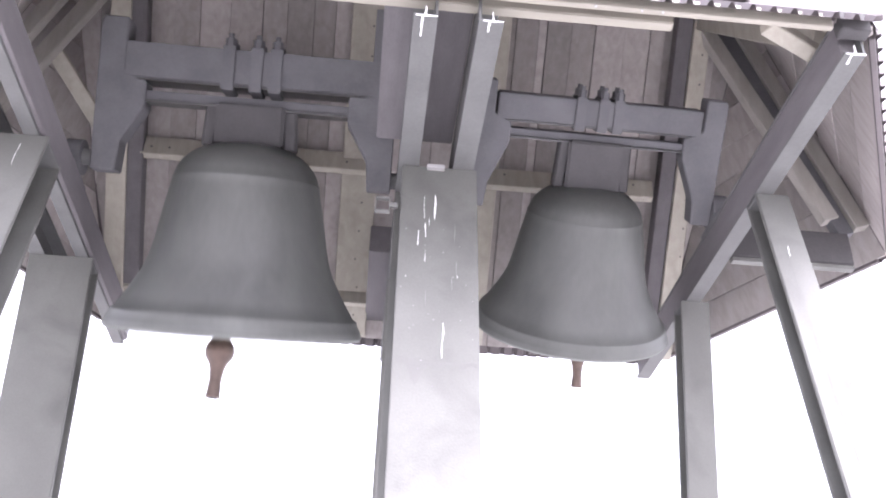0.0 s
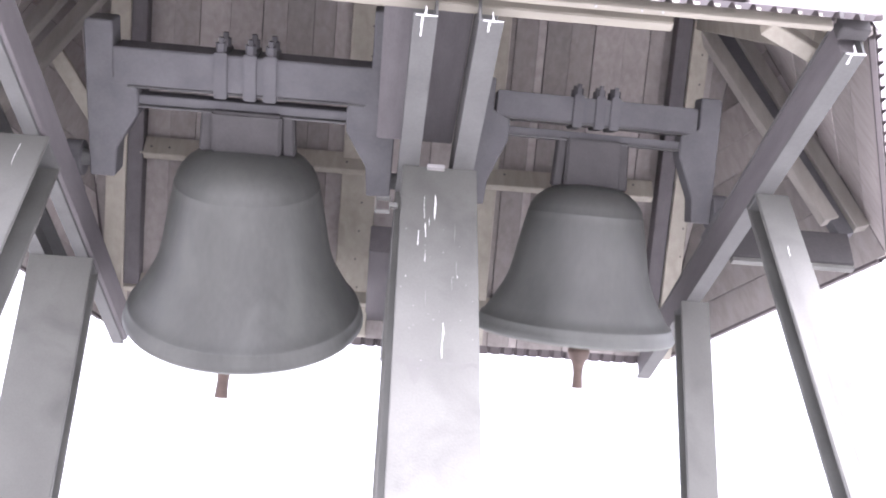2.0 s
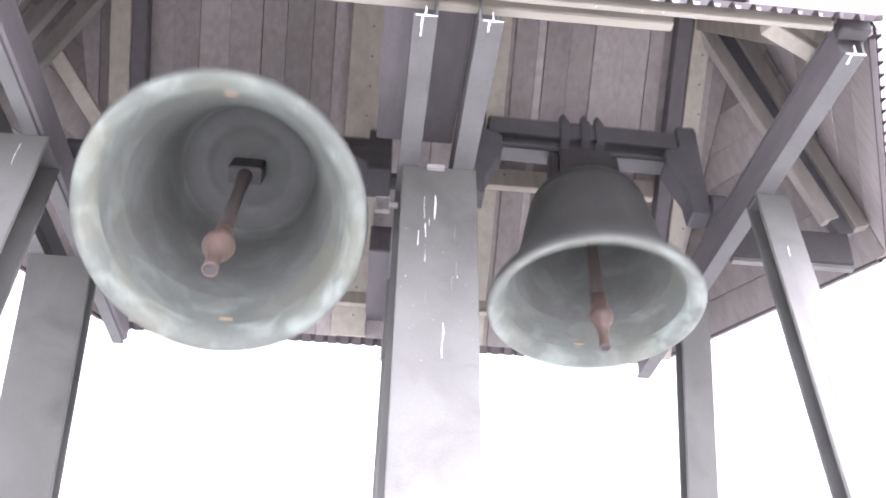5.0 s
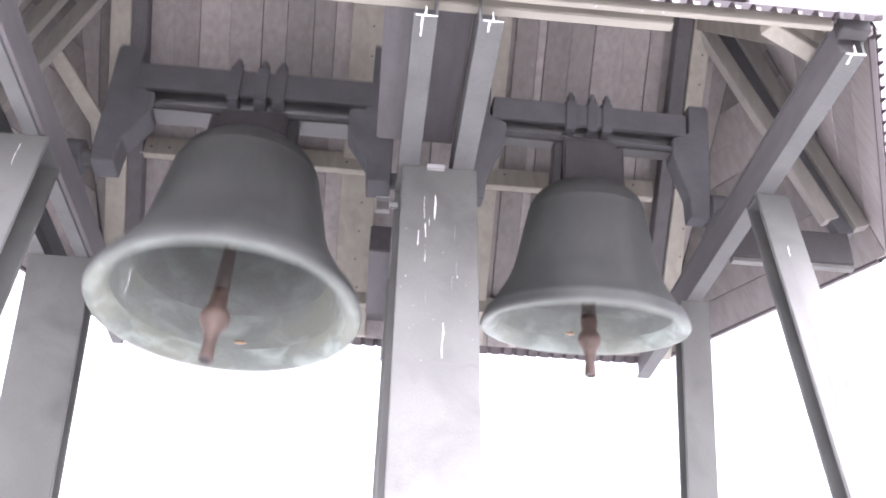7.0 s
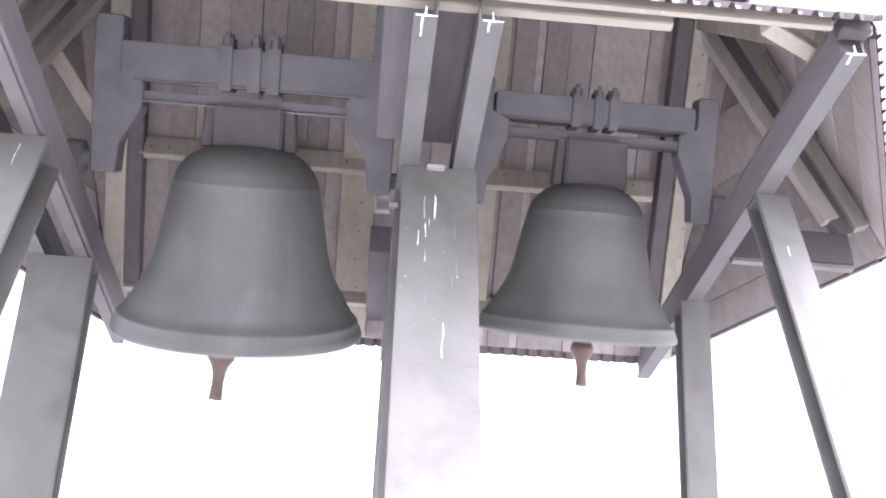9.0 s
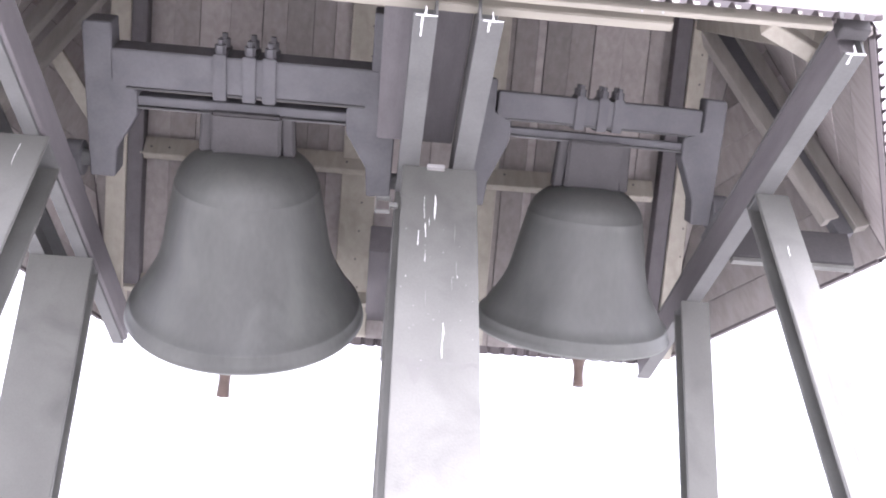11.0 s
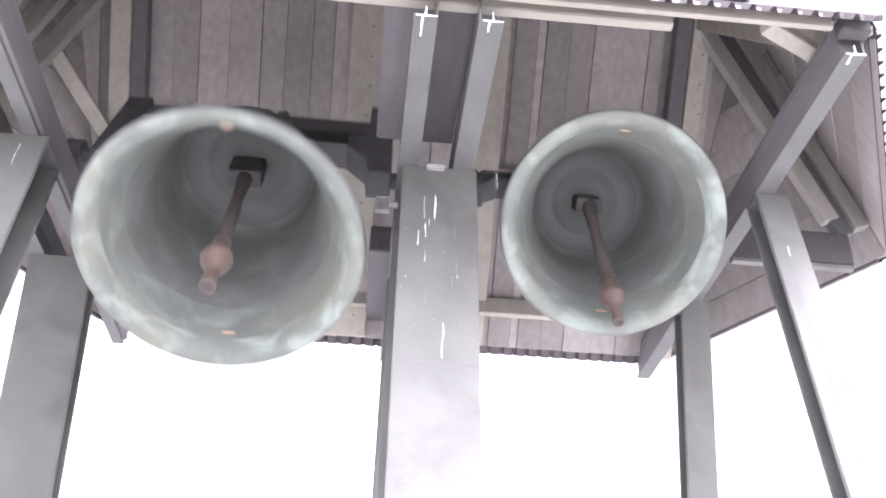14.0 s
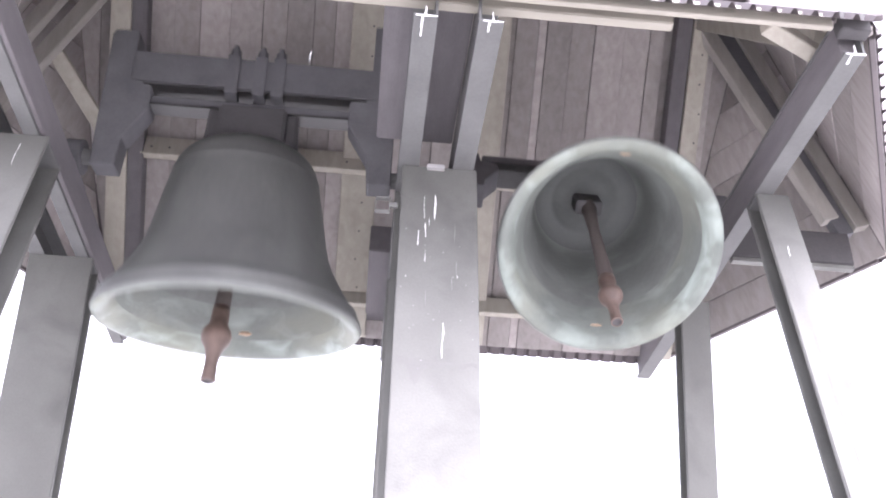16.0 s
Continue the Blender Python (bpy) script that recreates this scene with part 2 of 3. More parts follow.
for x0, x1, depth, back0, splay in ((0.086, 0.404, 0.22, 0.066, 0.0), (1.631, 1.780, 0.12, 1.631, 0.089), (-1.716, -1.384, 0.22, -1.716, -0.06)):
    front_leg = leg(x0, x1, LEG_FRONT + depth / 2 - 0.01, LEAN, depth, back0, splay)
    if x0 == 0.086:
        middle_leg = front_leg
    elif x0 > 1:
        right_leg = front_leg
for x0, x1, depth in ((0.070, 0.404, 0.14), (1.600, 1.752, 0.13), (-1.716, -1.402, 0.14)):
    leg(x0, x1, LEG_REAR + depth / 2 - 0.01, -0.21, depth)

# dark infills that put the shade on the end beams' inner sides
for x0, x1 in ((1.633, 1.698), (-1.427, -1.405)):
    bm = bmesh.new()
    box(bm, x0, x1, 2.50 - MID_Y, 5.28 - MID_Y, BEAM_Z0 + 0.011, BEAM_Z1 - 0.011, 0.003)
    part("packing", bm, WOOD_DARK_AND_SHADE, frame_ob, "dark infill for the shade on the beam's inner side")
# outriggers to the roof's end corners, and dark timbers over the middle beams
for x0, x1 in ((1.712, 2.32), (-2.08, -1.72)):
    bm = bmesh.new()
    box(bm, x0, x1, 3.865 - MID_Y, 3.915 - MID_Y, BEAM_Z0, BEAM_Z1, 0.004)
    part("outrigger", bm, NEAR_BLACK, frame_ob, "dark outrigger under the roof corner")
    # the outrigger's paler underside, as a thin strip of its own
    bm = bmesh.new()
    box(bm, x0, x1, 3.87 - MID_Y, 3.91 - MID_Y, BEAM_Z0 - 0.022, BEAM_Z0 - 0.002, 0.002)
    part("batten", bm, STEEL, frame_ob)
for y0, y1 in ((2.49, 3.42), (4.36, 5.29)):
    bm = bmesh.new()
    box(bm, -0.035, 0.30, y0 - MID_Y, y1 - MID_Y, BEAM_Z1 + 0.003, BEAM_Z1 + 0.16, 0.006)
    part("bearer", bm, WOOD_DARK_AND_SHADE, frame_ob, "dark stained timber bearer")
# a seam plate, a square tube stub and a pale plate for light showing through a gap
bm = bmesh.new()
edge_a, edge_b = [], []
for k in range(43):
    z = 2.72 + k * 0.025
    y = LEG_FRONT - 0.01 - LEAN * (BEAM_Z0 - z) - MID_Y - 0.0015
    xs = 1.690 + 0.045 * (3.77 - z) + 0.003 * noise.noise((z * 8, 3, 0))
    w = 0.0022 * max(0.15, 0.55 + noise.noise((z * 17, 0, 0)))
    edge_a.append(bm.verts.new((xs - w, y, z)))
    edge_b.append(bm.verts.new((xs + w, y, z)))
for k in range(42):
    bm.faces.new((edge_a[k], edge_b[k], edge_b[k + 1], edge_a[k + 1]))
part("seam", bm, STAIN, frame_ob)
bm = bmesh.new()
for x0, x1, z0, z1 in ((-0.016, 0.044, 3.825, 3.829), (-0.016, 0.044, 3.889, 3.893), (-0.016, -0.012, 3.829, 3.889), (0.040, 0.044, 3.829, 3.889)):
    box(bm, x0, x1, 3.30 - MID_Y, 3.325 - MID_Y, z0, z1)
box(bm, 0.044, 0.075, 3.305 - MID_Y, 3.32 - MID_Y, 3.85, 3.87)
part("tube_stub", bm, STEEL, frame_ob, "grey square tube stub")
bm = bmesh.new()
box(bm, 0.19, 0.265, 3.325 - MID_Y, 3.345 - MID_Y, 4.078, 4.096)
part("spacer", bm, PALE_GAP, frame_ob)



# dried white streaks down the middle leg's front flange: x, top, bottom, width
def flat_streak(bm, x, z1, z0, w, seed):
    n = max(3, int((z1 - z0) / 0.012))
    left, right = [], []
    for k in range(n + 1):
        z = z1 + (z0 - z1) * k / n
        y = LEG_FRONT - 0.01 - LEAN * (BEAM_Z0 - z) - MID_Y - 0.0025
        half = w / 2 * (0.2 + 0.75 * abs(noise.noise((seed, z * 40, 0)))) * (1 - 0.6 * abs(2 * k / n - 1) ** 3)
        mid = x + 0.004 * noise.noise((seed, z * 14, 5))
        left.append(bm.verts.new((mid - half, y, z)))
        right.append(bm.verts.new((mid + half, y, z)))
    for k in range(n):
        bm.faces.new((left[k], left[k + 1], right[k + 1], right[k]))


for k, (x, z1, z0, w) in enumerate(((0.229, 3.935, 3.80, 0.020), (0.185, 3.925, 3.80, 0.004), (0.192, 3.775, 3.70, 0.009), (0.164, 3.735, 3.655, 0.010), (0.206, 3.80, 3.76, 0.005), (0.194, 3.63, 3.57, 0.004),
                                     (0.267, 3.285, 3.20, 0.011), (0.265, 3.20, 3.13, 0.008), (0.320, 3.515, 3.503, 0.005), (0.122, 3.50, 3.492, 0.005))):
    bm = bmesh.new()
    flat_streak(bm, x, z1, z0, w, k * 3.7)
    ob = part("streak", bm, WHITE, middle_leg, "white dried drip")
    mod = ob.modifiers.new("thickness", "SOLIDIFY")
    mod.thickness = 0.002
# short runs of the same on the outer legs
for k, (on, x, z1, z0, w) in enumerate(((front_leg, -1.485, 4.041, 3.919, 0.009), (right_leg, 1.704, 3.80, 3.745, 0.010))):
    bm = bmesh.new()
    flat_streak(bm, x, z1, z0, w, k * 4.1 + 30)
    part("streak", bm, WHITE, on, "white dried drip")
# fainter grey drips beside them
for k, (x, z1, z0) in enumerate(((0.310, 3.78, 3.68), (0.318, 3.58, 3.50), (0.300, 3.50, 3.44), (0.20, 3.43, 3.36))):
    bm = bmesh.new()
    flat_streak(bm, x, z1, z0, 0.0045, k * 5.3 + 60)
    ob = part("streak", bm, DRIP, middle_leg, "faint grey drip")
# a damp tide mark across the middle leg: a ragged band with a tongue running down
bm = bmesh.new()
low_edge, high_edge = [], []
for k in range(61):
    x = 0.098 + 0.296 * k / 60
    tongue = 0.085 * math.exp(-((x - 0.172) / 0.032) ** 2)
    z1 = 3.118 + 0.016 * noise.noise((x * 21, 1.3, 0)) - 0.05 * (x - 0.25)
    z0 = z1 - max(0.004, 0.018 + 0.022 * noise.noise((x * 33, 4.1, 0)) + tongue)
    for edge, z in ((high_edge, z1), (low_edge, z0)):
        edge.append(bm.verts.new((x, LEG_FRONT - 0.01 - LEAN * (BEAM_Z0 - z) - MID_Y - 0.0012, z)))
for k in range(60):
    bm.faces.new((low_edge[k], low_edge[k + 1], high_edge[k + 1], high_edge[k]))
part("stain", bm, STAIN, middle_leg, "damp tide mark")
# small dark chips and pale specks scattered down the same flange
speckle = random.Random(11)
for k in range(34):
    x, z, r = speckle.uniform(0.10, 0.39), speckle.uniform(2.72, 3.75), speckle.uniform(0.0012, 0.0032)
    bm = bmesh.new()
    bmesh.ops.create_circle(bm, cap_ends=True, segments=7, radius=1.0)
    for v in bm.verts:
        zz = z + v.co.y * r * speckle.uniform(0.7, 1.6)
        v.co = Vector((x + v.co.x * r * speckle.uniform(0.7, 1.4), LEG_FRONT - 0.01 - LEAN * (BEAM_Z0 - zz) - MID_Y - 0.0022, zz))
    part("chip", bm, WOOD_DARK_AND_SHADE if z < 3.1 else DRIP, middle_leg)
# white marks at the front ends of three beams
for x in (0.113, 0.350, 1.668):
    bm = bmesh.new()
    for k in range(6):
        u = -0.034 + k * 0.0125
        h = 0.0034 * (1 - 0.2 * abs(k - 2.2))
        box(bm, x + u, x + u + 0.0128, -0.003, 0.001 + h * 0.6, -h * 0.6, h * 0.4)
    length = 0.10 if x < 0.2 else 0.05
    for k in range(8):
        w = 0.006 * (0.5 + 0.6 * abs(noise.noise((k * 2.3, x * 9, 0))))
        box(bm, x - 0.011 - w, x - 0.011 + w, k * length / 8, (k + 1.02) * length / 8, -0.005, -0.0005)
    for k in range(4):
        box(bm, x - 0.003 + 0.0007 * k, x + 0.004 - 0.0006 * k, -0.005, 0.0, k * 0.01, k * 0.01 + 0.0102)
    for v in bm.verts:
        v.co += Vector((0, 2.472 - MID_Y, BEAM_Z0)) + 0.004 * Vector((noise.noise(v.co * 60), noise.noise(v.co * 61) * 0.4, 0))
    part("splash", bm, WHITE, frame_ob, "white mark on the beam end")
# bolts with washers where legs meet beams
for x in (0.110, 0.370, 1.66, 1.735, -1.68, -1.44):
    for y in (LEG_FRONT + 0.03, LEG_REAR + 0.03):
        bm = bmesh.new()
        rod(bm, (x, y - MID_Y, BEAM_Z0 - 0.042), (x, y - MID_Y, BEAM_Z0 - 0.024), 0.011, segments=6)
        part("bolt", bm, STEEL_DARK, frame_ob)

# ---- the roof: six slopes over a long hexagon ----
EAVE_Z, RIDGE_Z = 4.20, 5.76
FRONT_Y, REAR_Y, RIDGE_Y = 2.44, 5.22, 3.86
XR, XL, VR, VL = 1.76, -1.52, 2.52, -2.28
AR, AL = 2.00, -1.76
fr, fl = Vector((XR - 0.045, FRONT_Y, EAVE_Z)), Vector((XL, FRONT_Y, EAVE_Z))
rr, rl = Vector((XR, REAR_Y, EAVE_Z)), Vector((XL, REAR_Y, EAVE_Z))
vr, vl = Vector((VR, RIDGE_Y + 0.05, EAVE_Z)), Vector((VL, RIDGE_Y + 0.05, EAVE_Z))
ar, al = Vector((AR, RIDGE_Y, RIDGE_Z)), Vector((AL, RIDGE_Y, RIDGE_Z))
SLOPES = [(fl, fr, al, ar), (fr, vr, ar, ar), (vr, rr, ar, ar), (rr, rl, ar, al), (rl, vl, al, al), (vl, fl, al, al)]
roof = thing("roof", pose(0, MID_Y, 0), "six-sided timber roof with board lining under ribbed sheet metal", "roof")


class Slope:
    """One slope: u runs along the eave, v up the slope, n outwards."""

    def __init__(self, p0, p1, q0, q1):
        self.o, self.len = p0, (p1 - p0).length
        self.u = (p1 - p0).normalized()
        w = q0 - p0
        self.v = (w - self.u * w.dot(self.u)).normalized()
        self.n = self.u.cross(self.v).normalized()
        if self.n.z < 0:
            self.n = -self.n
        self.u0, self.u1, self.top = w.dot(self.u), (q1 - p0).dot(self.u), w.dot(self.v)

    def reach(self, u):
        a = u / self.u0 if self.u0 > 1e-6 else 9
        b = (self.len - u) / (self.len - self.u1) if self.len - self.u1 > 1e-6 else 9
        return max(0.0, self.top * min(1.0, a, b))

    def low(self, u):
        """Where the slope begins, for stretches that jut out past the eave's ends."""
        if u < 0 and self.u0 < 0:
            return self.top * u / self.u0
        if u > self.len and self.u1 > self.len:
            return self.top * (u - self.len) / (self.u1 - self.len)
        return 0.0

    def at(self, u, v, n):
        return self.o + self.u * u + self.v * v + self.n * n - Vector((0, MID_Y, 0))


slopes = [Slope(*s) for s in SLOPES]

# ribbed sheets, each a folded sheet from the eave to the hips and the ridge
RIB = 0.0755
for k_slope, s in enumerate(slopes):
    bm = bmesh.new()
    hang = 0.085 if k_slope == 0 else 0.055 if k_slope == 3 else 0.012
    start, end = min(0.0, s.u0), max(s.len, s.u1)
    cuts = [(start, 0.0)]
    k = math.floor(start / RIB)
    while k * RIB < end:
        for du, h in ((0.0, 0.0), (0.040, 0.0), (0.050, 0.020), (0.062, 0.020), (0.072, 0.0)):
            if start < k * RIB + du < end:
                cuts.append((k * RIB + du, h))
        k += 1
    cuts.append((end, 0.0))
    rows_v = []
    for u, h in cuts:
        rows_v.append((bm.verts.new(s.at(u, s.low(u) - (hang if 0 <= u <= s.len else 0.0), 0.030 + h)), bm.verts.new(s.at(u, s.reach(u), 0.030 + h))))
    for a, b in zip(rows_v, rows_v[1:]):
        bm.faces.new((a[0], b[0], b[1], a[1]))
    ob = part("roof_sheet", bm, SHEET, roof, "brown ribbed sheet metal")
    mod = ob.modifiers.new("thickness", "SOLIDIFY")
    mod.thickness = 0.0015

# hip and ridge caps
for a, b in ((fr, ar), (vr, ar), (rr, ar), (fl, al), (vl, al), (rl, al), (al, ar)):
    bm = bmesh.new()
    off = Vector((0, -MID_Y, 0.055))
    d = (b - a).normalized()
    side = d.cross(Vector((0, 0, 1))).normalized()
    up = side.cross(d)
    bar(bm, a + off - d * 0.03, b + off + d * 0.03, side, up, 0.13, 0.03, 0.008)
    part("ridge_cap", bm, SHEET, roof)


# rafters under the boards
def rafter(s, u, w, h, v0=0.0, v1=None, low=0.0):
    bm = bmesh.new()
    v1 = s.reach(u) if v1 is None else v1
    bar(bm, s.at(u, v0, -low - h / 2), s.at(u, v1, -low - h / 2), s.u, s.n, w, h)
    part("rafter", bm, WOOD_BEAM, roof, "pale planed timber rafter")


rear = slopes[3]
for x, w, h in ((1.735, 0.10, 0.12), (-0.125, 0.20, 0.06), (0.590, 0.15, 0.06), (-1.47, 0.11, 0.12)):
    rafter(rear, XR - x, w, h, 0.02, rear.top - 0.02)
# added dark bars stand for the shaded inner faces of the end rafters
for x in (1.638, -1.372):
    bm = bmesh.new()
    bar(bm, rear.at(XR - x, 0.25, -0.055), rear.at(XR - x, rear.top - 0.02, -0.055), rear.u, rear.n, 0.085, 0.10)
    part("inner_rafter", bm, WOOD_DARK_AND_SHADE, roof, "dark bar for the shaded side of the pale rafter")
front = slopes[0]
for x, w, h in ((1.735, 0.08, 0.12), (-0.125, 0.10, 0.06), (-1.47, 0.08, 0.12)):
    rafter(front, x - XL, w, h, 0.40, front.top - 0.02)
# nail heads along the rear rafters
for x, h in ((1.735, 0.12), (-0.125, 0.06)):
    for k in range(11):
        v = 0.15 + k * 0.165
        bm = bmesh.new()
        c = rear.at(XR - x - 0.02 + 0.02 * noise.noise((k * 1.7, x, 0)), v, -h)
        rod(bm, c + rear.n * 0.004, c - rear.n * 0.002, 0.006, segments=8)
        part("nail", bm, WOOD_DARK_AND_SHADE, roof)
for x in (-1.29, -1.19, -0.2, 0.70, 1.45):
    bm = bmesh.new()
    rod(bm, (x, 4.482 - MID_Y, 4.93), (x, 4.478 - MID_Y, 4.93), 0.007, segments=8)
    part("nail", bm, WOOD_DARK_AND_SHADE, roof)
# two pale struts at each end, a dark bar set between the right-hand pair, and a short tie across the front corner
for mirror in (1, -1):
    for x0, x1, z1, w, dy, mat, name, text in ((1.615, 2.135, 4.36, 0.085, 0.0, WOOD_STRUT, "strut", "pale planed timber strut"), (1.722, 2.202, 4.28, 0.085, 0.012, YOKE, "tie_post", "dark grey bar between the struts"), (1.812, 2.290, 4.33, 0.080, 0.0, WOOD_STRUT, "strut", "pale planed timber strut")):
        if mirror < 0 and name == "tie_post":
            continue
        bm = bmesh.new()
        a, b = Vector((0.12 + mirror * x0, 3.89 + dy - MID_Y, 5.66)), Vector((0.12 + mirror * x1, 3.89 + dy - MID_Y, z1))
        bar(bm, a, b, (0, 1, 0), (b - a).cross(Vector((0, 1, 0))), 0.06, w)
        part(name, bm, mat, roof, text)
    bm = bmesh.new()
    a, b = Vector((0.12 + mirror * 1.30, 2.59 - MID_Y, 4.33)), Vector((0.12 + mirror * 1.55, 2.72 - MID_Y, 4.33))
    bar(bm, a, b, (a - b).cross(Vector((0, 0, 1))), (0, 0, 1), 0.07, 0.045)
    part("corner_tie", bm, WOOD_BEAM, roof)

# hip rafters, purlins, wall plates, fascia
for a, b in ((fr, ar), (fl, al)):
    bm = bmesh.new()
    d = (b - a).normalized()
    side = d.cross(Vector((0, 0, 1))).normalized()
    up = side.cross(d)
    off = Vector((0, -MID_Y, 0)) - up * 0.075
    bar(bm, a + off + d * 0.10, b + off, side, up, 0.055, 0.10)
    part("hip_rafter", bm, WOOD_BEAM, roof)
bm = bmesh.new()
a, b = Vector((-1.79, 4.0 - MID_Y, 5.19)), Vector((-1.51, 4.42 - MID_Y, 4.915))
bar(bm, a, b, (b - a).cross(Vector((0, 0.7, 1))), (0, 0.7, 1), 0.085, 0.03)
part("brace", bm, WOOD_BEAM, roof, "pale planed timber brace")
for y, z, x0, x1 in ((4.50, 4.942, -1.35, -0.035), (4.50, 4.912, 0.583, 1.565), (3.17, 4.965, -1.37, 0.98)):
    bm = bmesh.new()
    box(bm, x0, x1, y - 0.02 - MID_Y, y + 0.035 - MID_Y, z - 0.060, z + 0.060, 0.004)
    part("purlin", bm, WOOD_BEAM, roof, "pale horizontal timber purlin")
bm = bmesh.new()
box(bm, -1.42, 1.74, 4.985 - MID_Y, 5.04 - MID_Y, 4.305, 4.405, 0.004)
part("wall_plate", bm, WOOD_BEAM, roof)
bm = bmesh.new()
box(bm, -1.40, 1.02, 2.50 - MID_Y, 2.545 - MID_Y, 4.20, 4.285, 0.004)
part("wall_plate", bm, WOOD_FASCIA, roof)
for k, s in enumerate(slopes):
    if k == 3:  # the rear eave shows the bare sheet edge
        continue
    out = Vector((s.n.x, s.n.y, 0)).normalized()
    bm = bmesh.new()
    end = 0.14 if k == 0 else 0.05
    bar(bm, s.at(end, 0, 0) + out * 0.014, s.at(s.len - end, 0, 0) + out * 0.014, out, (0, 0, 1), 0.024, 0.068 if k == 0 else 0.03, 0.003)
    part("fascia", bm, WOOD_FASCIA if k == 0 else SHEET, roof, "cream painted eaves board" if k == 0 else "")
# dark corner blocks where the front eaves board ends
for x0, x1 in ((1.600, 1.712), (-1.525, -1.395)):
    bm = bmesh.new()
    box(bm, x0, x1, 2.405 - MID_Y, 2.462 - MID_Y, 4.155, 4.245, 0.004)
    part("corner_block", bm, NEAR_BLACK, roof, "dark coated corner block")

# ---- the bells ----
# outer and inner wall as (radius, height above the mouth), in mouth radii
OUTER = [(0.985, 0.0), (1.0, 0.025), (0.985, 0.075), (0.955, 0.13), (0.958, 0.14), (0.948, 0.155), (0.925, 0.165), (0.865, 0.26), (0.80, 0.37), (0.745, 0.47), (0.705, 0.57), (0.672, 0.70), (0.645, 0.85),
         (0.616, 1.0), (0.590, 1.12), (0.576, 1.19), (0.577, 1.197), (0.574, 1.205), (0.569, 1.212), (0.552, 1.27), (0.522, 1.325), (0.478, 1.375), (0.415, 1.425), (0.33, 1.465), (0.22, 1.492), (0.0, 1.505)]
INNER = [(0.985, 0.0), (0.945, 0.0), (0.875, 0.05), (0.835, 0.13), (0.79, 0.25), (0.73, 0.38), (0.675, 0.53), (0.63, 0.72), (0.595, 0.92), (0.565, 1.1), (0.545, 1.24), (0.51, 1.33), (0.44, 1.375), (0.36, 1.395), (0.315, 1.40), (0.305, 1.412), (0.18, 1.42), (0.0, 1.425)]


